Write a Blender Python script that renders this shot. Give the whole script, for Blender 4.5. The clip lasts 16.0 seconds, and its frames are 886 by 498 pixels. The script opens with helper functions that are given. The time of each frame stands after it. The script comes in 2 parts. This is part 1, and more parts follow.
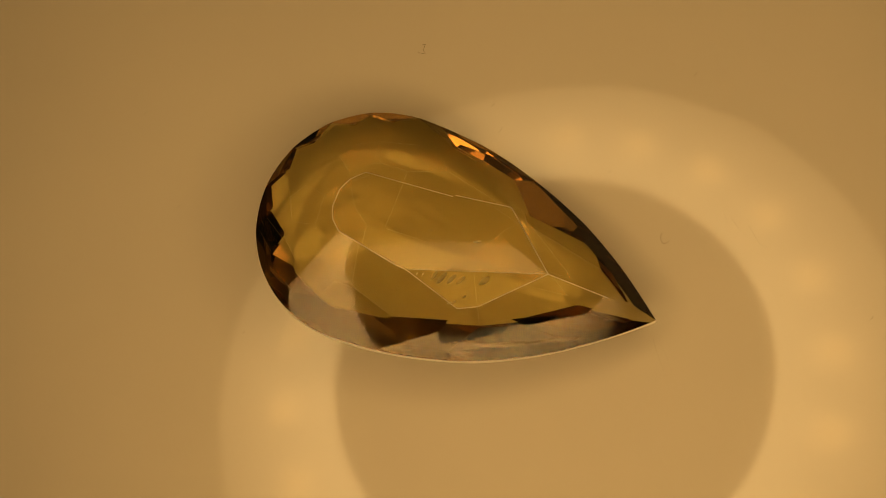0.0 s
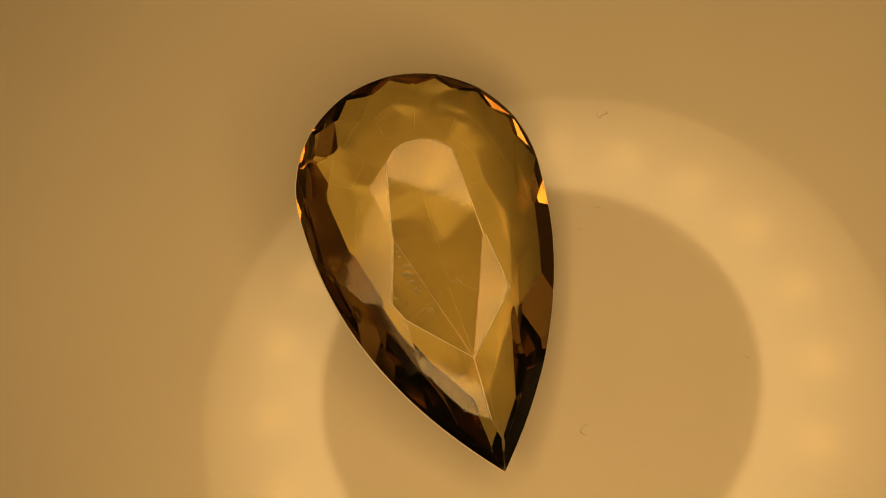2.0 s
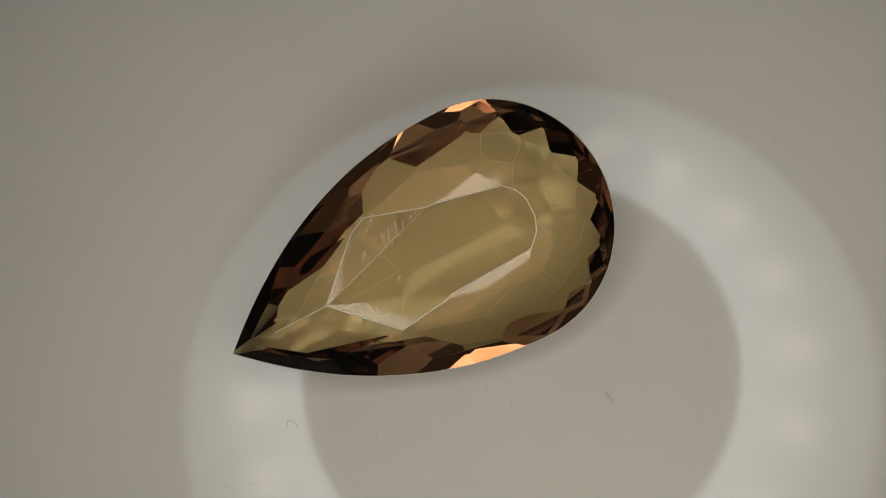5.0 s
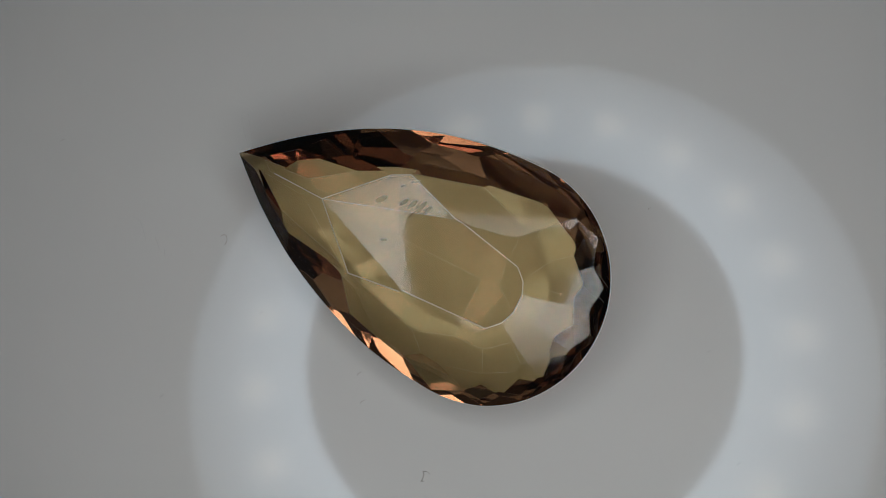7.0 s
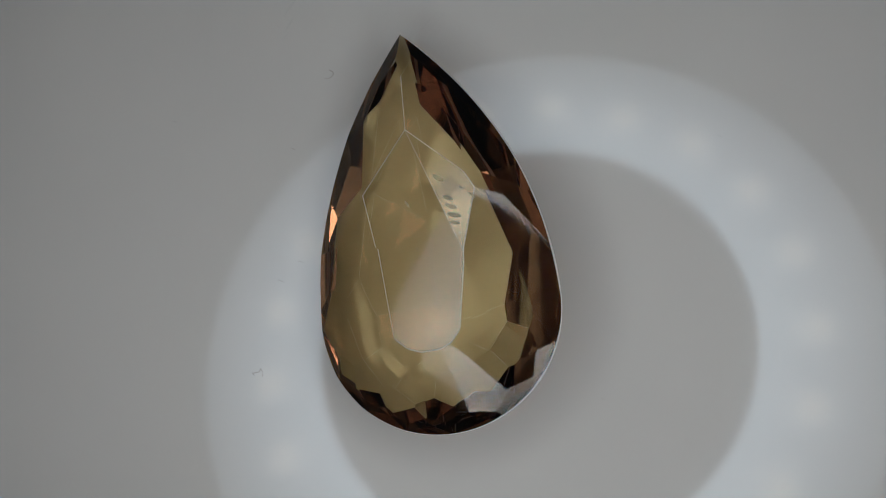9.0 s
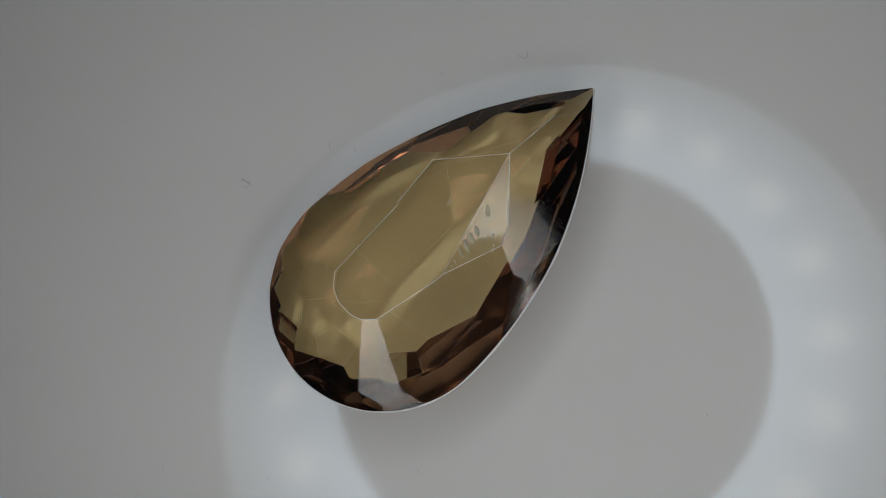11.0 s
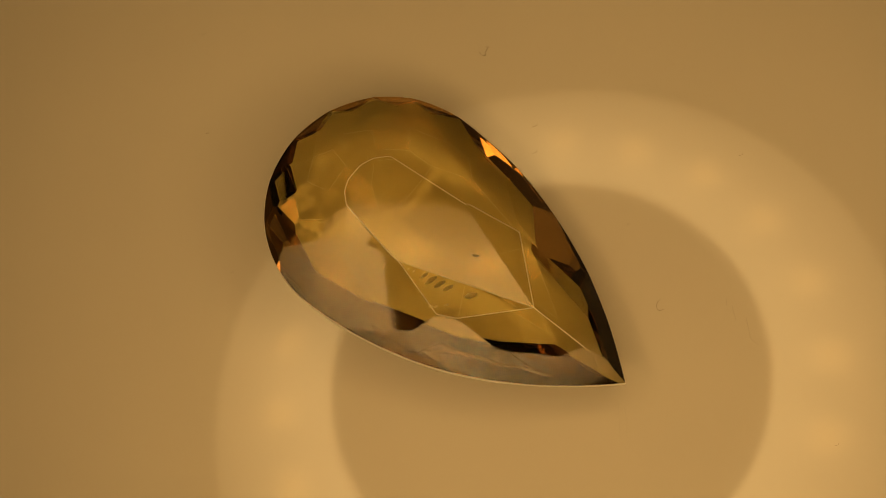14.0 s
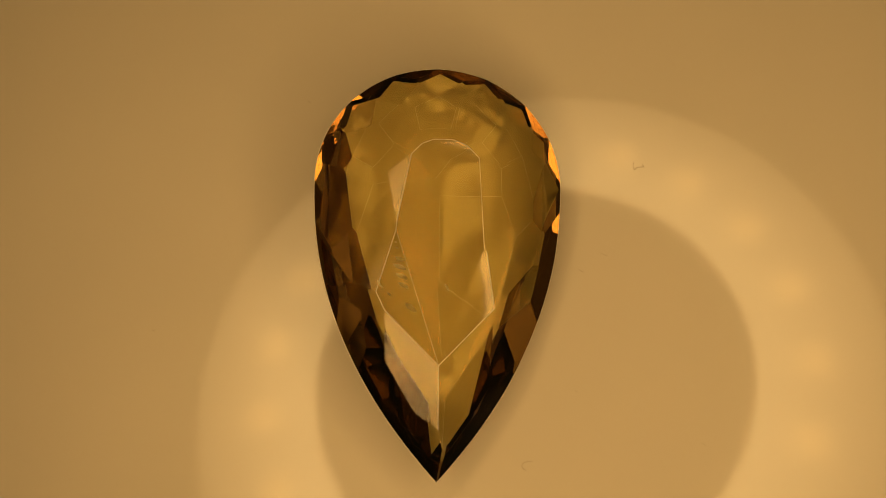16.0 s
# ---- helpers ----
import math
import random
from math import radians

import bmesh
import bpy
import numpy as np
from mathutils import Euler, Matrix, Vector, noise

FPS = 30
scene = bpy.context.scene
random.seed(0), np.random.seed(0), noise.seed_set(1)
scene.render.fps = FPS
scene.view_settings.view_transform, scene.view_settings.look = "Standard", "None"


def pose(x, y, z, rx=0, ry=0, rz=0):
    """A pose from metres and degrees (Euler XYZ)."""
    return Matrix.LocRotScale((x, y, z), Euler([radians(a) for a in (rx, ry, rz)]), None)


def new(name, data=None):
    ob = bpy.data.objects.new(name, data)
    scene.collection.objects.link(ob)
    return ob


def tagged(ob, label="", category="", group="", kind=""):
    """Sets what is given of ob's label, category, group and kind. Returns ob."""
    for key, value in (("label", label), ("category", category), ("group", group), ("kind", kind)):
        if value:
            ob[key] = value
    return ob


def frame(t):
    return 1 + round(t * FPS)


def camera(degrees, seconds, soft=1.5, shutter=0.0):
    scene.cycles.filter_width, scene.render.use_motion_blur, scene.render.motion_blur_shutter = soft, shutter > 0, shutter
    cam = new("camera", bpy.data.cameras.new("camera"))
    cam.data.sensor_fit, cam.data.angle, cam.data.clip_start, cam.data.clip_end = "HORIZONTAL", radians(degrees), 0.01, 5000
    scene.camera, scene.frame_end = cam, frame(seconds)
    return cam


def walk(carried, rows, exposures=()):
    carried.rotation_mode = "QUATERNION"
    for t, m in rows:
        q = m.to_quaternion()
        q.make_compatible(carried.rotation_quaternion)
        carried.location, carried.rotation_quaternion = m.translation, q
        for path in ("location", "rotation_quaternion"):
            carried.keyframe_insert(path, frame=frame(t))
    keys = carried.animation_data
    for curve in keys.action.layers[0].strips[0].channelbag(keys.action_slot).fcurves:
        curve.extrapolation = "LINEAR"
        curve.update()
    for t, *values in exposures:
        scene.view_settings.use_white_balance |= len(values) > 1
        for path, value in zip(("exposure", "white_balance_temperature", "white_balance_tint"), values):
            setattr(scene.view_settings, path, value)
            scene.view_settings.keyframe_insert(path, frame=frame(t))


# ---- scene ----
cam = camera(44.85, 16.0, soft=0.6)
U = 0.0274                      # metres for one unit of the plan
SPIN = 26.93                    # degrees a second, clockwise from above
PHASE = 0.64
LEAN = 1.18                     # the disc's top is not quite square to its axle


def turned(t):
    return pose(0, 0, 0, 0, 0, -(SPIN * t + PHASE))


# ---- camera ----
TILT, SWING = radians(10.265), radians(36.08)
TARGET = Vector((0.01238 * math.cos(SWING) - 0.00619 * math.sin(SWING),
                 0.01238 * math.sin(SWING) + 0.00619 * math.cos(SWING), 0)) * U
AWAY = Vector((math.sin(TILT) * math.sin(SWING), -math.sin(TILT) * math.cos(SWING), math.cos(TILT)))
EYE = TARGET + AWAY * 1.9 * U
SIDE = Vector((math.cos(SWING), math.sin(SWING), 0))
UPWARD = AWAY.cross(SIDE)
HERE = Matrix.Translation(EYE) @ Matrix((SIDE, UPWARD, AWAY)).transposed().to_4x4() @ pose(0, 0, 0, 0, 0, -36.08)
WARM, GREY = (6500, 10), (0.05, 3205, 14)
walk(cam, [(0, HERE), (16.0, HERE)], exposures=[
    (0, 0.02, *WARM), (0.5, 0.08, *WARM), (1.0, 0.13, *WARM), (2.5, 0.16, *WARM), (3.0, 0.16, *WARM),
    (3.06, 0.30, 3400, 12), (3.4, 0.30, 3450, 12), (4.2, 0.25, 3560, 12), (6.2, *GREY), (12.5, *GREY),
    (12.56, -0.03, 16200, 52), (12.9, -0.03, 15200, 50), (13.1, 0.0, 13200, 44), (13.3, -0.03, 9200, 21), (13.6, -0.07, 7800, 16),
    (13.72, -0.08, *WARM), (14.0, -0.09, *WARM), (14.5, -0.05, *WARM), (15.0, 0.0, *WARM), (15.5, 0.06, *WARM), (16.0, 0.12, *WARM)])

# ---- world and lights ----
world = bpy.data.worlds.new("dim_room")
scene.world = world
world.use_nodes = True
world.node_tree.nodes["Background"].inputs[0].default_value = (1.0, 0.62, 0.2, 1)
world.node_tree.nodes["Background"].inputs[1].default_value = 0.065
LIGHT, SPOT = (1.0, 0.625, 0.222, 1), (1.0, 0.55, 0.16, 1)
RING_GLOW = 4.6
RING_AT, RING_FACE = Vector((0.003684, -0.003329, 0.030)), Vector((0.106, -0.377, 1.0)).normalized()
R_IN, R_LED, R_OUT, DIODES, FIRST = 0.01656, 0.0206, 0.02585, 21, 1.534


# ---- materials ----
def material(name, colour=(0.5, 0.5, 0.5, 1), rough=0.5, metal=0.0, ior=1.5):
    m = bpy.data.materials.new(name)
    m.use_nodes = True
    b = m.node_tree.nodes["Principled BSDF"]
    b.inputs["Base Color"].default_value = colour
    b.inputs["Roughness"].default_value = rough
    b.inputs["Metallic"].default_value = metal
    b.inputs["IOR"].default_value = ior
    return m


def add_noise(m, scale, low, high, socket="Base Color", detail=4.0, bump=0.0, bump_scale=None):
    """Varies a socket by noise at real size, and adds fine relief."""
    nt = m.node_tree
    b = nt.nodes["Principled BSDF"]
    co = nt.nodes.new("ShaderNodeTexCoord")
    n = nt.nodes.new("ShaderNodeTexNoise")
    n.inputs["Scale"].default_value, n.inputs["Detail"].default_value = scale, detail
    nt.links.new(co.outputs["Object"], n.inputs["Vector"])
    r = nt.nodes.new("ShaderNodeValToRGB")
    r.color_ramp.elements[0].position, r.color_ramp.elements[1].position = 0.3, 0.7
    r.color_ramp.elements[0].color = low if len(low) == 4 else (*low, 1)
    r.color_ramp.elements[1].color = high if len(high) == 4 else (*high, 1)
    nt.links.new(n.outputs["Fac"], r.inputs[0])
    nt.links.new(r.outputs[0], b.inputs[socket])
    if bump:
        n2 = nt.nodes.new("ShaderNodeTexNoise")
        n2.inputs["Scale"].default_value, n2.inputs["Detail"].default_value = bump_scale or scale * 4, 3
        nt.links.new(co.outputs["Object"], n2.inputs["Vector"])
        bp = nt.nodes.new("ShaderNodeBump")
        bp.inputs["Strength"].default_value, bp.inputs["Distance"].default_value = bump, 0.0001
        nt.links.new(n2.outputs["Fac"], bp.inputs["Height"])
        nt.links.new(bp.outputs[0], b.inputs["Normal"])
    return m


def glowing(name, colour, strength):
    m = material(name, colour, 0.4)
    b = m.node_tree.nodes["Principled BSDF"]
    b.inputs["Emission Color"].default_value = colour
    b.inputs["Emission Strength"].default_value = strength
    return m


def fine_polish(nt, shader, strength):
    """Faint polishing lines on the facets."""
    co = nt.nodes.new("ShaderNodeTexCoord")
    mp = nt.nodes.new("ShaderNodeMapping")
    mp.inputs["Scale"].default_value = (5200, 700, 900)
    mp.inputs["Rotation"].default_value = (0, 0, 0.5)
    n = nt.nodes.new("ShaderNodeTexNoise")
    n.inputs["Scale"].default_value, n.inputs["Detail"].default_value = 1.0, 3
    b = nt.nodes.new("ShaderNodeBump")
    b.inputs["Strength"].default_value, b.inputs["Distance"].default_value = strength, 0.000008
    nt.links.new(co.outputs["Object"], mp.inputs[0])
    nt.links.new(mp.outputs[0], n.inputs["Vector"])
    nt.links.new(n.outputs["Fac"], b.inputs["Height"])
    nt.links.new(b.outputs[0], shader.inputs["Normal"])


def gem_glass(name, colour, rough, ior=1.7, polish=0.0):
    m = bpy.data.materials.new(name)
    m.use_nodes = True
    nt = m.node_tree
    nt.nodes.clear()
    g = nt.nodes.new("ShaderNodeBsdfGlass")
    g.inputs["Color"].default_value = colour
    g.inputs["Roughness"].default_value = rough
    g.inputs["IOR"].default_value = ior
    if polish:
        fine_polish(nt, g, polish)
    o = nt.nodes.new("ShaderNodeOutputMaterial")
    nt.links.new(g.outputs[0], o.inputs[0])
    return m


def gem_facet(name, clear, thrown, gloss, ior=1.7, polish=0.0, blur=0.0, least=0.0):
    """Facets: what passes is lightly tinted; what is thrown back takes the other colour."""
    m = bpy.data.materials.new(name)
    m.use_nodes = True
    nt = m.node_tree
    nt.nodes.clear()
    t = nt.nodes.new("ShaderNodeBsdfRefraction")
    t.inputs["Color"].default_value, t.inputs["Roughness"].default_value, t.inputs["IOR"].default_value = clear, blur, ior
    g = nt.nodes.new("ShaderNodeBsdfGlossy")
    g.inputs["Color"].default_value, g.inputs["Roughness"].default_value = thrown, 0.02 if polish else 0.0
    f = nt.nodes.new("ShaderNodeFresnel")
    f.inputs["IOR"].default_value = gloss
    if polish:
        fine_polish(nt, g, polish)
    x = nt.nodes.new("ShaderNodeMixShader")
    r = nt.nodes.new("ShaderNodeMapRange")
    r.inputs["From Min"].default_value = least
    nt.links.new(f.outputs[0], r.inputs["Value"])
    nt.links.new(r.outputs[0], x.inputs[0])
    nt.links.new(t.outputs[0], x.inputs[1])
    nt.links.new(g.outputs[0], x.inputs[2])
    o = nt.nodes.new("ShaderNodeOutputMaterial")
    nt.links.new(x.outputs[0], o.inputs[0])
    return m


white_disc = add_noise(material("satin_white_plastic", rough=0.07, ior=1.46), 60, (0.45, 0.408, 0.343), (0.48, 0.436, 0.366))
black_plastic = add_noise(material("black_plastic", rough=0.4), 200, (0.015, 0.015, 0.016), (0.025, 0.025, 0.026), bump=0.3)
ring_white = material("ring_white_plastic", (0.7, 0.7, 0.7, 1), 0.4)


def diffuser_material():
    """Frosted diffuser with a soft bright spot before each diode."""
    m = glowing("frosted_diffuser", LIGHT, RING_GLOW)
    nt = m.node_tree
    b = nt.nodes["Principled BSDF"]

    def maths(op, x, y=None, z=None):
        n = nt.nodes.new("ShaderNodeMath")
        n.operation = op
        for i, v in enumerate((x, y, z)):
            if v is None:
                continue
            if isinstance(v, (int, float)):
                n.inputs[i].default_value = v
            else:
                nt.links.new(v, n.inputs[i])
        return n.outputs[0]

    co = nt.nodes.new("ShaderNodeTexCoord")
    sep = nt.nodes.new("ShaderNodeSeparateXYZ")
    nt.links.new(co.outputs["Object"], sep.inputs[0])
    x, y = sep.outputs[0], sep.outputs[1]
    turn = maths("MULTIPLY", maths("SUBTRACT", maths("ARCTAN2", y, x), FIRST), DIODES / (2 * math.pi))
    off = maths("SUBTRACT", turn, maths("ROUND", turn))
    along = maths("MULTIPLY", off, 2 * math.pi / DIODES * R_LED * 1000)
    radius = maths("SQRT", maths("ADD", maths("MULTIPLY", x, x), maths("MULTIPLY", y, y)))
    across = maths("MULTIPLY", maths("SUBTRACT", radius, R_LED), 1000)
    d2 = maths("ADD", maths("MULTIPLY", along, along), maths("MULTIPLY", across, across))
    spot = maths("POWER", 2.718, maths("MULTIPLY", d2, -0.55))
    edge = maths("SUBTRACT", 0.95, maths("MULTIPLY", across, 0.1))
    nt.links.new(maths("MULTIPLY", edge, maths("MULTIPLY_ADD", spot, RING_GLOW * 0.9, RING_GLOW)), b.inputs["Emission Strength"])
    mix = nt.nodes.new("ShaderNodeMix")
    mix.data_type = "RGBA"
    nt.links.new(spot, mix.inputs["Factor"])
    mix.inputs["A"].default_value, mix.inputs["B"].default_value = LIGHT, SPOT
    nt.links.new(mix.outputs["Result"], b.inputs["Emission Color"])
    return m


diffuser_glow = diffuser_material()
BODY = (0.957, 0.907, 0.67, 1)
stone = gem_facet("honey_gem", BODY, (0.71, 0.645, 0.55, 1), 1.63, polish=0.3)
# same stone below the girdle; its dark inner reflections are tinted brown by colour
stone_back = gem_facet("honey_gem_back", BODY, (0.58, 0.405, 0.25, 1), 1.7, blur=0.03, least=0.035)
# pale edge bevels: wear, with the glint along the facet edges put into the colour
worn_glint = material("worn_edge_glint", (0.85, 0.8, 0.68, 1), 0.35, ior=1.7)
worn_glint.node_tree.nodes["Principled BSDF"].inputs["Transmission Weight"].default_value = 0.75
# whitish girdle: the bright highlight round the outline is painted into its colour
frosted = material("girdle_highlight", (0.85, 0.8, 0.68, 1), 0.45, ior=1.7)
frosted.node_tree.nodes["Principled BSDF"].inputs["Transmission Weight"].default_value = 0.3
chipped = gem_glass("frosted_chip", (0.93, 0.9, 0.72, 1), 0.3)
# dark colour paints the shadowed side of chips and scratches
scratch_shadow = material("scratch_shadow", (0.16, 0.12, 0.06, 1), 0.6)
fibre_faint = material("faint_dust_hair", (0.36, 0.325, 0.27, 1), 0.6)
fibre_dark = material("dust_fibre", (0.22, 0.19, 0.15, 1), 0.8)
desk_wood = add_noise(material("dark_desk", rough=0.5), 20, (0.05, 0.04, 0.03), (0.09, 0.07, 0.05), bump=0.3)


# ---- helpers of shape ----
def part(name, bm, mat, parent=None, label=""):
    me = bpy.data.meshes.new(name)
    bm.to_mesh(me)
    bm.free()
    for m in mat if isinstance(mat, (list, tuple)) else [mat]:
        me.materials.append(m)
    ob = new(name, me)
    if parent:
        ob.parent = parent
    if label:
        ob["label"] = label
    return ob


def lathe(profile, n=128):
    """A closed ring or disc turned from a profile of (radius, height)."""
    bm = bmesh.new()
    rows = []
    for r, z in profile:
        rows.append([bm.verts.new((r * math.cos(a), r * math.sin(a), z)) for a in (2 * math.pi * i / n for i in range(n))])
    for a, b in zip(rows, rows[1:]):
        for i in range(n):
            bm.faces.new((a[i], a[(i + 1) % n], b[(i + 1) % n], b[i]))
    return bm, rows


# ---- desk and turntable ----
bm = bmesh.new()
bmesh.ops.create_cube(bm, size=1, matrix=Matrix.Translation((0, 0, -0.065)) @ Matrix.Diagonal((1.2, 0.7, 0.03, 1)))
bmesh.ops.bevel(bm, geom=bm.edges[:], offset=0.004, segments=3, affect="EDGES")
tagged(part("tabletop", bm, desk_wood), "dark brown wooden tabletop under the turntable", "table", kind="structure")

turntable = tagged(new("turntable"), "white satin plastic turntable disc, turning slowly, lightly dusty", "turntable")
DISC_R = 0.075
bm, rows = lathe([(DISC_R - 0.0012, 0), (DISC_R - 0.0004, -0.0004), (DISC_R, -0.0012), (DISC_R, -0.005), (DISC_R - 0.001, -0.006)], 160)
bm.faces.new(rows[0])
bm.faces.new(rows[-1][::-1])
bmesh.ops.recalc_face_normals(bm, faces=bm.faces[:])
part("disc", bm, white_disc, turntable)
bm, rows = lathe([(0.05, -0.0065), (0.05, -0.047), (0.054, -0.0495)], 96)
bm.faces.new(rows[0])
bm.faces.new(rows[-1][::-1])
bmesh.ops.recalc_face_normals(bm, faces=bm.faces[:])
part("base", bm, black_plastic, turntable, "black plastic drum base")

# ---- ring light ----
ring_light = tagged(new("ring_light"), "slim white ring light with frosted glowing diffuser on a stand", "ring light")
E1 = Vector((1, 0, -RING_FACE.x / RING_FACE.z)).normalized()
ring_light.matrix_world = Matrix.Translation(RING_AT) @ Matrix((E1, RING_FACE.cross(E1), RING_FACE)).transposed().to_4x4()
bm, rows = lathe([(R_IN, 0), (R_OUT, 0)], 128)
part("diffuser", bm, diffuser_glow, ring_light, "frosted glowing diffuser ring")
bm, rows = lathe([(R_IN, 0.0002), (R_IN - 0.001, 0.0), (R_IN - 0.0015, 0.001), (R_IN - 0.0015, 0.007), (R_IN, 0.008),
                  (R_OUT, 0.008), (R_OUT + 0.0015, 0.007), (R_OUT + 0.0015, 0.001), (R_OUT + 0.001, 0.0), (R_OUT, 0.0002)], 128)
part("housing", bm, ring_white, ring_light, "white plastic ring housing")


def tube(points, r, n=12):
    bm = bmesh.new()
    rows = []
    for i, p in enumerate(points):
        d = (Vector(points[min(i + 1, len(points) - 1)]) - Vector(points[max(i - 1, 0)])).normalized()
        u = d.orthogonal().normalized() if i == 0 else (u - d * u.dot(d)).normalized()
        v = d.cross(u)
        rows.append([bm.verts.new(Vector(p) + u * r * math.cos(2 * math.pi * k / n) + v * r * math.sin(2 * math.pi * k / n)) for k in range(n)])
    for a, b in zip(rows, rows[1:]):
        for k in range(n):
            bm.faces.new((a[k], a[(k + 1) % n], b[(k + 1) % n], b[k]))
    bm.faces.new(rows[0][::-1])
    bm.faces.new(rows[-1])
    return bm


# its arm bends out over the edge of the turntable and down to a foot on the table
INTO = ring_light.matrix_world.inverted()
bends = [Vector((0.0040, -0.0305, 0.0255)), Vector((0.005, -0.045, 0.034)), Vector((0.008, -0.065, 0.04)), Vector((0.012, -0.085, 0.036)),
         Vector((0.015, -0.098, 0.015)), Vector((0.016, -0.102, -0.02)), Vector((0.016, -0.102, -0.047))]
part("arm", tube([INTO @ p for p in bends], 0.002), black_plastic, ring_light, "thin black bent arm")
bm, rows = lathe([(0.018, -0.0495), (0.018, -0.047), (0.016, -0.0455)], 48)
bm.faces.new(rows[-1])
bm.faces.new(rows[0][::-1])
bmesh.ops.transform(bm, matrix=INTO @ Matrix.Translation((0.016, -0.102, 0)), verts=bm.verts[:])
part("foot", bm, black_plastic, ring_light, "round black foot")

# ---- gemstone ----
HEAD, TAIL, HALF, WIDEST = 5.52, 13.64, 5.77, -0.8     # millimetres; where along the stone it is widest
GIRDLE, CROWN, DEPTH = 0.06, 1.6, 2.05
PAV_KITE, PAV_HALF, PAV_WEDGE, WEDGE_AT = 32.0, 42.5, 26.0, 0.66         # degrees; millimetres in from the girdle


def outline(n=180):
    pts = []
    for i in range(n):
        s = i / n * 2 - 1
        u, side = abs(s), 1 if s >= 0 else -1
        if u < 0.55:
            a = math.pi / 2 * u / 0.55
            pts.append((-HEAD * math.cos(a), side * HALF * math.sin(a)))
        else:
            v = (u - 0.55) / 0.45
            x = TAIL * math.sin(v * math.pi / 2) ** 1.0
            pts.append((x, side * HALF * (1 - (x / TAIL) ** 2.19)))
    return [(x + WIDEST, y) for x, y in pts]


EDGE = outline()


def reach(a):
    return max(x * math.cos(a) + y * math.sin(a) for x, y in EDGE)


def cut(bm, a, s, z, slope, up=1):
    """Grind one flat facet: facing a (radians), through the distance s at height z, at a slope from the girdle plane."""
    no = Vector((math.cos(a) * math.sin(slope), math.sin(a) * math.sin(slope), up * math.cos(slope)))
    co = Vector((s * math.cos(a), s * math.sin(a), z))
    r = bmesh.ops.bisect_plane(bm, geom=bm.verts[:] + bm.edges[:] + bm.faces[:], dist=1e-5, plane_co=co, plane_no=no, clear_outer=True)
    edges = [g for g in r["geom_cut"] if isinstance(g, bmesh.types.BMEdge)]
    if len(edges) > 2:
        bmesh.ops.edgeloop_fill(bm, edges=edges)


# the table's corners, the crown's main facets along its long sides, and the star facets that trim it
TABLE = [(7.57, -0.1), (4.3, -2.95), (1.45, -2.1), (-1.9, -1.42), (-2.62, -0.4), (-2.6, 0.55), (-1.82, 1.7), (2.3, 1.93), (5.05, 2.42)]
MAINS = [((7.57, -0.1), (5.13, 1.65), 20), ((5.05, 1.87), (-1.5, 2.15), 20), ((-1.9, -1.82), (4.3, -2.25), 23), ((5.08, -1.778), (7.57, -0.1), 22)]
STARS = [((7.57, -0.1), (2.3, 1.93), 8), ((2.3, 1.93), (-1.82, 1.7), 13), ((1.45, -2.1), (-1.9, -1.42), 16), ((7.57, -0.1), (1.45, -2.1), 9.5)]
TOUCH = (95, 114, 136, 158, 180, 202, 226, 250, 268)    # where the round end's kites touch the girdle


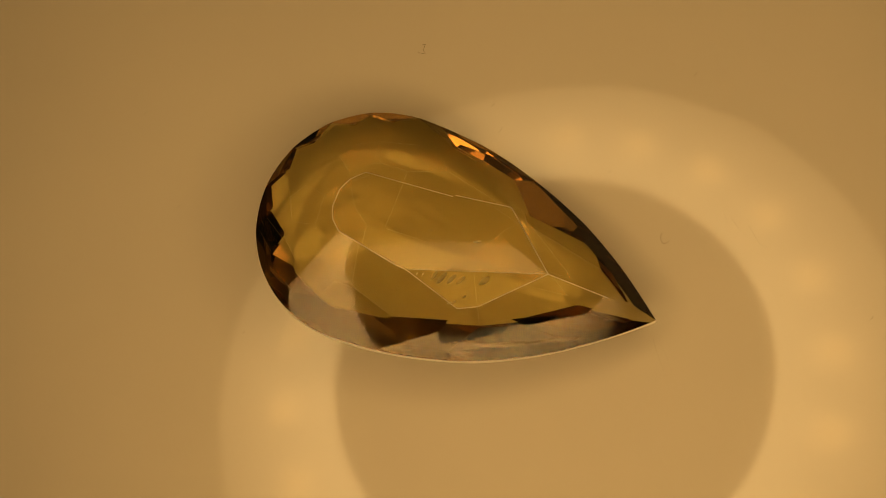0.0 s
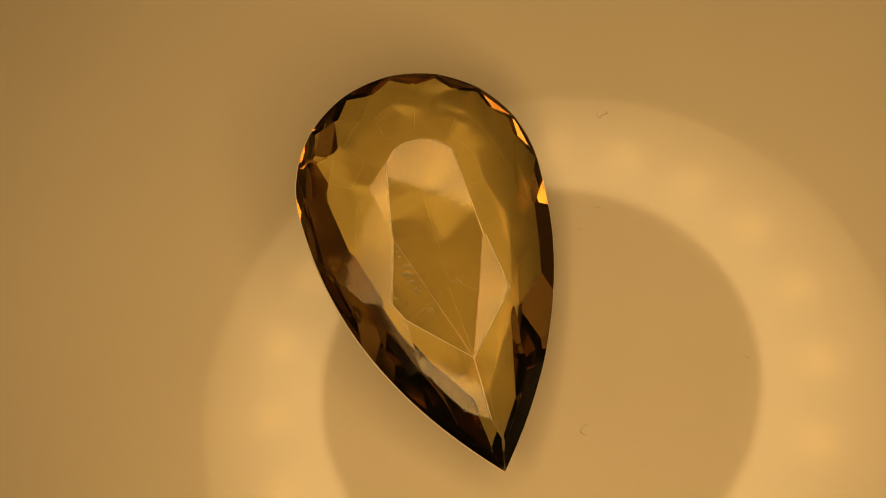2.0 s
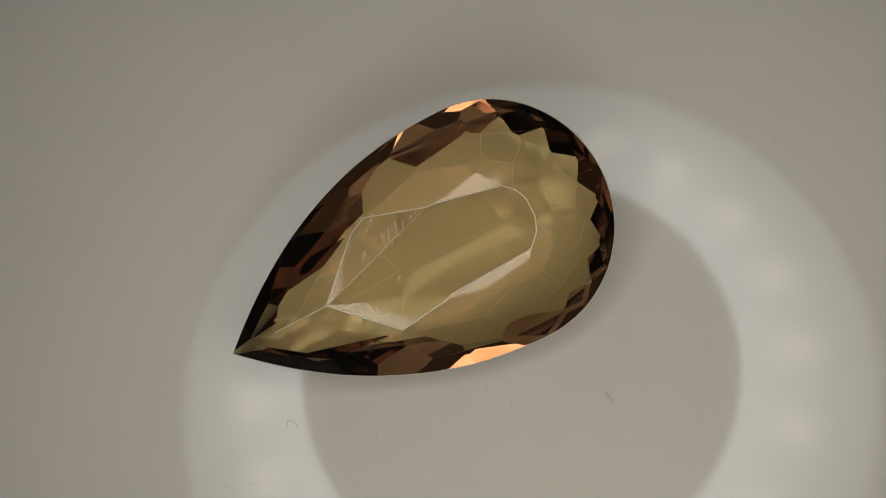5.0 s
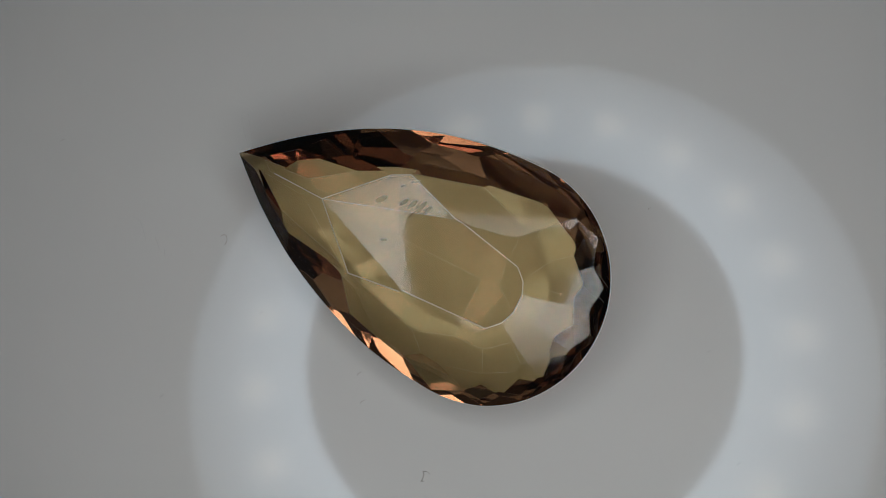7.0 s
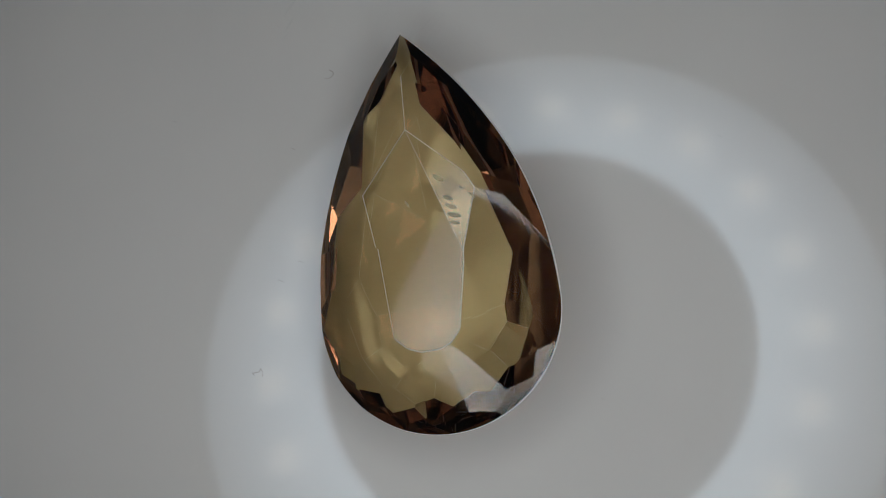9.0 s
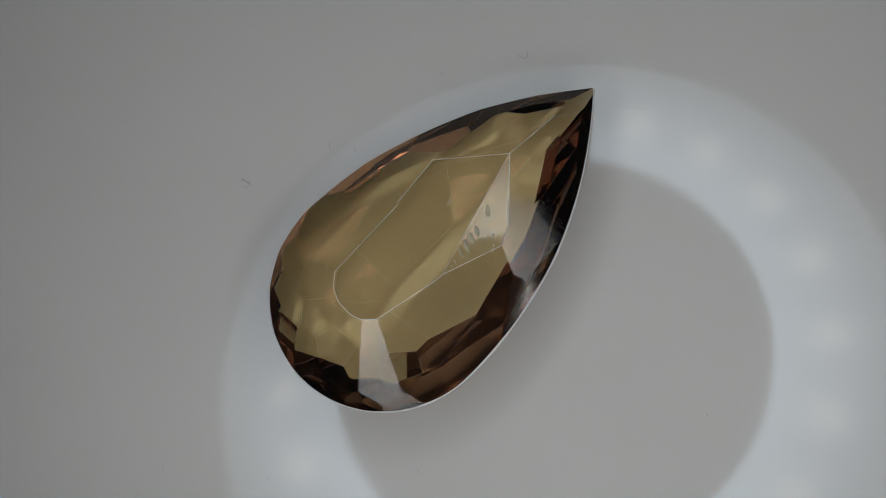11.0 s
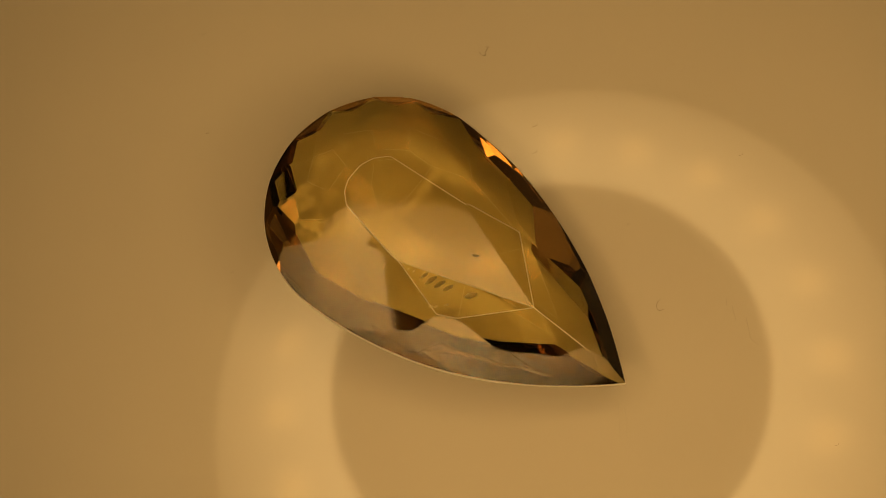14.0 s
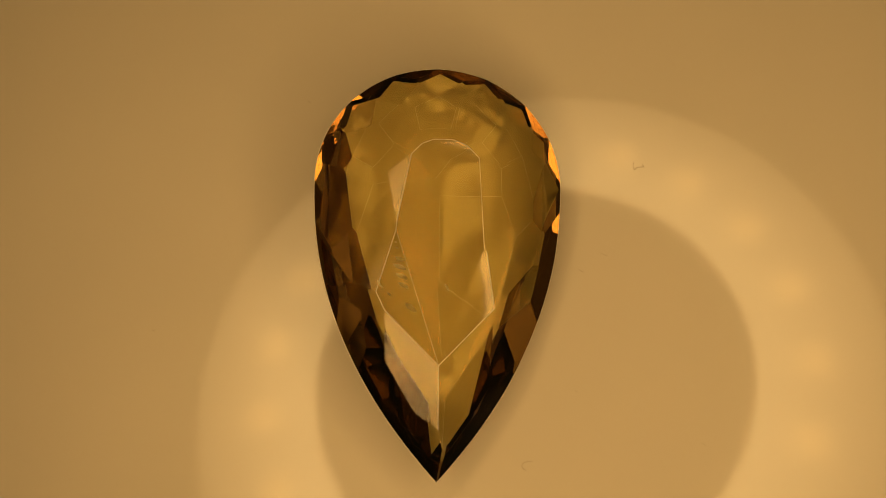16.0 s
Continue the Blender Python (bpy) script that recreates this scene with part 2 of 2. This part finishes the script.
def make_gem():
    bm = bmesh.new()
    top = [bm.verts.new((x, y, CROWN)) for x, y in EDGE]
    low = [bm.verts.new((x, y, -DEPTH)) for x, y in EDGE]
    bm.faces.new(top)
    bm.faces.new(low[::-1])
    n = len(EDGE)
    for i in range(n):
        bm.faces.new((low[i], low[(i + 1) % n], top[(i + 1) % n], top[i]))
    bmesh.ops.recalc_face_normals(bm, faces=bm.faces[:])
    # crown: one main facet for each side of the table
    def facing(p, q):
        a = math.atan2(p[0] - q[0], q[1] - p[1])
        if math.cos(a) * (p[0] - 1) + math.sin(a) * p[1] < 0:
            a += math.pi
        return a, p[0] * math.cos(a) + p[1] * math.sin(a)

    for p, q, slope in MAINS + STARS:
        a, s = facing(p, q)
        cut(bm, a, s, CROWN, radians(slope))
    for d in TOUCH[:-1]:
        a = radians(d)
        inner = max(x * math.cos(a) + y * math.sin(a) for x, y in TABLE)
        cut(bm, a, reach(a), GIRDLE + 0.13, math.atan2(CROWN - GIRDLE - 0.13, reach(a) - inner))
    # crown: one long bezel on each flank of the pointed end
    for d, x, y, z in ((-66.4, 4.3, -2.95, CROWN - 0.3), (69, 5.05, 2.42, CROWN - 0.2)):
        a = radians(d)
        cut(bm, a, x * math.cos(a) + y * math.sin(a), z, radians(30 if d < 0 else 33))
    # crown: girdle facets
    for p, q in zip(TOUCH, TOUCH[1:]):
        a = radians((p + q) / 2)
        cut(bm, a, reach(a), GIRDLE, radians(31))
    for d, slope in ((82, 31), (69, 35), (57, 37), (49, 37), (-82, 31), (-69, 34), (-57, 31), (-49, 30)):
        a = radians(d)
        cut(bm, a, reach(a), GIRDLE, radians(slope))

    # pavilion: kites that nearly touch the girdle, steep halves between them, wedges inside the halves, shallow mains to the keel
    touching = [62, *TOUCH, 298]

    def width(a):
        return 0.74 + 0.26 * min(1.0, max(0.0, (0.65 - math.cos(a)) / 0.6))

    def kite(a):
        return radians(PAV_KITE + 1.5 * math.sin(a) + 1.5 * min(1.0, max(0.0, math.cos(a) / 0.5)))

    def vee(a):
        """How far in from the girdle the steep halves end: further along the straight flanks."""
        return WEDGE_AT + (0.38 if math.sin(a) > 0 else 0.25) * min(1.0, max(0.0, math.cos(a) / 0.5 + 0.6))

    def wedge_top(a):
        return GIRDLE + math.tan(radians(PAV_HALF)) * vee(a)

    for d in touching:
        a = radians(d)
        cut(bm, a, reach(a), -GIRDLE - 0.12 * width(a), kite(a), -1)
    for p, q in zip([47.5] + touching, touching + [312.5]):
        a = radians((p + q) / 2)
        cut(bm, a, reach(a), -GIRDLE, radians(PAV_HALF), -1)
        if q - p > 13:
            cut(bm, a, reach(a) - vee(a), -wedge_top(a), radians(PAV_WEDGE), -1)
    # the keel runs along the stone; each main passes through one end of it
    for d, low, keel in ((50, 0.0, 3.6), (90.5, 0.0, 1), (122, 0.04, -0.9), (156, 0.08, -1.6), (-51, 0.0, 3.6), (-89.5, 0.03, 1), (-120, 0.0, -0.9),
                         (-152, 0.06, -1.6), (180, 0.12, -1.6)):
        a = radians(d)
        far, s = 2.5, keel * math.cos(a)
        deep = wedge_top(a) + math.tan(radians(PAV_WEDGE)) * (far - vee(a))
        cut(bm, a, s, -DEPTH + low, math.atan2(DEPTH - low - deep, reach(a) - far - s), -1)
    # a second row between the wedges and the mains, round the broad end
    for d in (104, 128, 154, 181, 207, 233, 258):
        a = radians(d)
        far = 1.9
        cut(bm, a, reach(a) - far, -wedge_top(a) - math.tan(radians(PAV_WEDGE)) * (far - vee(a)) + 0.02, radians(18), -1)
    bmesh.ops.remove_doubles(bm, verts=bm.verts[:], dist=1e-3)
    bmesh.ops.dissolve_limit(bm, angle_limit=radians(0.3), verts=bm.verts[:], edges=bm.edges[:])
    bmesh.ops.recalc_face_normals(bm, faces=bm.faces[:])

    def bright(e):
        """Edges given a pale worn bevel that paints their glint: round the table, round the long stars, and the ridge
        to the point.
        """
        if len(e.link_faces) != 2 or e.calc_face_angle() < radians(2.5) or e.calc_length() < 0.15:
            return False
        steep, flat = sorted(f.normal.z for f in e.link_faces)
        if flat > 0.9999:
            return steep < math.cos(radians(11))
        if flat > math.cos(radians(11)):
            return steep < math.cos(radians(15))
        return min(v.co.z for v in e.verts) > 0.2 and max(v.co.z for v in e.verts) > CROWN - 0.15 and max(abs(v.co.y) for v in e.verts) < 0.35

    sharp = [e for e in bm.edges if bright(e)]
    for f in bm.faces:
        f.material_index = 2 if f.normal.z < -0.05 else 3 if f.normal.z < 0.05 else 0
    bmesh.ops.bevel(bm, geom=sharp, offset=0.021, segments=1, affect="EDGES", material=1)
    soft = [e for e in bm.edges if len(e.link_faces) == 2 and max(f.normal.z for f in e.link_faces) > 0.9999 and e.calc_length() > 2 and max(v.co.y for v in e.verts) < 0
            and radians(5) < e.calc_face_angle() < radians(11)]
    bmesh.ops.bevel(bm, geom=soft, offset=0.008, segments=1, affect="EDGES", material=1)
    # long pavilion edges get the same pale bevel as painted glint lines
    keels = [e for e in bm.edges if len(e.link_faces) == 2 and all(f.material_index == 2 for f in e.link_faces) and e.calc_length() > 1.0
             and e.calc_face_angle() > radians(2) and max(v.co.z for v in e.verts) < -1.0]
    bmesh.ops.bevel(bm, geom=keels, offset=0.004, segments=1, affect="EDGES", material=1)
    fine = [e for e in bm.edges if len(e.link_faces) == 2 and e.calc_length() > 0.3 and radians(3) < e.calc_face_angle() < radians(40)
            and len({f.material_index for f in e.link_faces}) == 1 and e.link_faces[0].material_index in (0, 2) and max(v.co.z for v in e.verts) > -0.9]
    bmesh.ops.bevel(bm, geom=fine, offset=0.009, segments=1, affect="EDGES", material=-1)
    # the rim bevel widens that painted highlight line
    rim = [e for e in bm.edges if len(e.link_faces) == 2 and sorted(f.material_index for f in e.link_faces) == [0, 3]
           and max(abs(f.normal.z) for f in e.link_faces if f.material_index == 3) < 0.05 and e.calc_face_angle() > radians(30)]
    bmesh.ops.bevel(bm, geom=rim, offset=0.04, segments=1, affect="EDGES", material=3)
    bmesh.ops.scale(bm, vec=(0.001, 0.001, 0.001), verts=bm.verts[:])
    return bm


bm = make_gem()
LAY = pose(0, 0, 0, -12, 3, 0)           # it leans over on its keel
lowest = min((LAY @ v.co).z for v in bm.verts)
gem = tagged(part("gemstone", bm, [stone, worn_glint, stone_back, frosted]), "pear-cut honey and olive coloured transparent gemstone lying on the turntable", "gemstone")
ON_DISC = pose(0.0, 0.0, 0.00002 - lowest, 0, 0, 0)
GEM_X, GEM_Y, GEM_TURN = -0.00196, 0.00086, -18.65


# chips and specks on its table
def leaf(length, width, turn):
    """A shallow pointed chip, in millimetres."""
    bm = bmesh.new()
    rim = []
    for i in range(14):
        a = 2 * math.pi * i / 14
        x = length / 2 * math.cos(a)
        y = width / 2 * math.sin(a) * (1 - 0.25 * abs(math.cos(a))) * (1 + 0.12 * math.sin(5 * a + length * 9))
        rim.append(bm.verts.new((x, y, 0)))
    low = [bm.verts.new((v.co.x * 0.6, v.co.y * 0.6, 0.012)) for v in rim]
    for i in range(14):
        bm.faces.new((rim[i], rim[(i + 1) % 14], low[(i + 1) % 14], low[i]))
    bm.faces.new(low)
    bm.faces.new(rim[::-1])
    bmesh.ops.transform(bm, matrix=Matrix.Rotation(radians(turn), 4, "Z") @ Matrix.Scale(0.001, 4), verts=bm.verts[:])
    return bm




def crescent(length, width, bow, turn):
    """A thin bowed nick, in millimetres."""
    bm = bmesh.new()
    rows = []
    for i in range(9):
        u = i / 8 * 2 - 1
        mid, half = bow * (1 - u * u), width / 2 * (1.05 - u * u)
        rows.append([bm.verts.new((length / 2 * u, mid + v * half, z)) for v, z in ((-1, 0), (-0.4, 0.008), (0.4, 0.008), (1, 0))])
    for a, b in zip(rows, rows[1:]):
        for k in range(3):
            bm.faces.new((a[k], b[k], b[k + 1], a[k + 1]))
        bm.faces.new((a[3], b[3], b[0], a[0]))
    bm.faces.new(rows[0])
    bm.faces.new(rows[-1][::-1])
    bmesh.ops.recalc_face_normals(bm, faces=bm.faces[:])
    bmesh.ops.transform(bm, matrix=Matrix.Rotation(radians(turn), 4, "Z") @ Matrix.Scale(0.001, 4), verts=bm.verts[:])
    return bm


def on_stone(ob, x, y):
    """Sets a flaw on the table, or on the long star beside it."""
    p, q, slope = STARS[3]
    side = Vector((p[1] - q[1], q[0] - p[0])).normalized()
    out = (x - p[0]) * side.x + (y - p[1]) * side.y
    z = CROWN - max(0.0, out) * math.tan(radians(slope))
    tilt = Matrix.Rotation(radians(slope if out > 0 else 0), 4, Vector((-side.y, side.x, 0)))
    ob.matrix_local = Matrix.Translation((x * 0.001, y * 0.001, z * 0.001)) @ tilt


for x, y, length, width, turn in ((4.02, -1.68, 0.52, 0.2, 62), (3.62, -1.76, 0.6, 0.22, 66), (3.2, -1.86, 0.66, 0.24, 70), (2.84, -1.86, 0.5, 0.16, 74),
                                  (5.02, -1.34, 0.62, 0.26, 52), (4.1, 0.26, 0.36, 0.11, 28), (3.9, -2.78, 0.26, 0.1, 40), (4.08, -2.66, 0.2, 0.1, 60),
                                  (4.42, -2.3, 0.22, 0.09, 50), (2.35, -2.0, 0.14, 0.07, 75), (2.1, -2.06, 0.12, 0.06, 75)):
    on_stone(part("chip", leaf(length, width, turn), chipped, gem, "pale frosted chip in the polish"), x, y)
# crescent scratches, dark where the chips' shadowed edges are painted in
for x, y, length, bow, turn in ((4.14, -1.7, 0.42, 0.05, 60), (3.76, -1.78, 0.58, 0.07, 64), (3.34, -1.88, 0.62, 0.08, 68), (2.96, -1.88, 0.4, 0.05, 74),
                                (3.5, -1.3, 0.4, 0.05, 70), (4.2, 0.24, 0.2, 0.02, 28)):
    on_stone(part("scratch", crescent(length, 0.045, bow, turn), scratch_shadow, gem, "thin crescent scratch with its shadow painted dark"), x, y)
for x, y, r in ((1.99, 0.06, 0.045), (-2.1, -0.2, 0.03), (0.3, 0.9, 0.02)):
    speck = part("dust_speck", leaf(r * 2.4, r * 2, 20), fibre_dark, gem, "tiny dark dust speck")
    speck.location = (x * 0.001, y * 0.001, CROWN * 0.001)

# ---- fibres and dust on the disc ----
def strand(name, strokes, r, label):
    """Hair-thin strands lying on the disc, in millimetres of its own space."""
    bm = bmesh.new()
    for pts in strokes:
        fine = []
        for p, q in zip(pts, pts[1:]):
            fine += [Vector(p).lerp(Vector(q), k / 3) for k in range(3)]
        fine.append(Vector(pts[-1]))
        piece = tube([(p.x * 0.001, p.y * 0.001, r * 0.0006) for p in fine], r * 0.001, 6)
        me = bpy.data.meshes.new("piece")
        piece.to_mesh(me)
        piece.free()
        bm.from_mesh(me)
        bpy.data.meshes.remove(me)
    return part(name, bm, fibre_faint if "faint" in label else fibre_dark, turntable, label)


def around(cx, cy, pts, k=0.0272):
    return [(cx + x * k, cy - y * k) for x, y in pts]


strand("dust_fibre", [around(-1.05, 10.36, [(-1, -12), (6, -13)]), around(-1.05, 10.36, [(4, -12), (1, -1), (5, 4), (-3, 5)]),
                      around(-1.05, 10.36, [(-5, 4), (-9, 1)])], 0.014, "small dark curled fibre")
strand("dust_fibre", [around(10.72, 0.87, [(-3, -9), (-6, -4), (-6, 3), (-3, 9), (2, 10), (8, 5)])], 0.011, "small dark curled fibre")
strand("dust_fibre", [around(14.3, 1.6, [(-30, -20), (-27, -12), (-25, -6)]), around(14.3, 1.6, [(-16, -8), (-10, 3), (-3, 14)])], 0.010, "faint fine hair")
strand("dust_fibre", [around(14.3, 1.6, [(12, 5), (20, 20), (28, 36), (34, 40), (42, 42)])], 0.009, "faint bent hair")
strand("dust_fibre", [[(10.15, -3.9), (10.3, -4.5), (10.5, -5.0), (10.75, -5.7)], [(10.5, -4.2), (10.8, -4.8), (11.0, -5.5)]], 0.004, "faint fine hair")
for x, y, size in ((8.1, 4.05, 0.12), (2.77, 6.12, 0.2), (2.37, 7.4, 0.22), (-15.4, 7.32, 0.14), (-13.37, 2.43, 0.14), (12.2, 8.8, 0.16), (-1.1, -14.6, 0.1),
                   (-9.65, -3.86, 0.1), (19.9, -2.95, 0.16)):
    strand("dust_speck", [[(x, y), (x + size, y + size * 0.7), (x + size * 0.8, y + size * 1.1)]], 0.009, "tiny dark speck of dust")


# ---- what moves ----
def motions():
    times = [i * 0.5 for i in range(33)]
    a = radians(151.1)          # where the disc's top leans to, in its own space, at the start
    lean = Matrix.Rotation(radians(LEAN), 4, Vector((-math.sin(a), math.cos(a), 0)))
    walk(turntable, [(t, turned(t) @ lean) for t in times])
    walk(gem, [(t, turned(t) @ lean @ pose(GEM_X, GEM_Y, 0, 0, 0, GEM_TURN) @ ON_DISC @ LAY) for t in times])


motions()
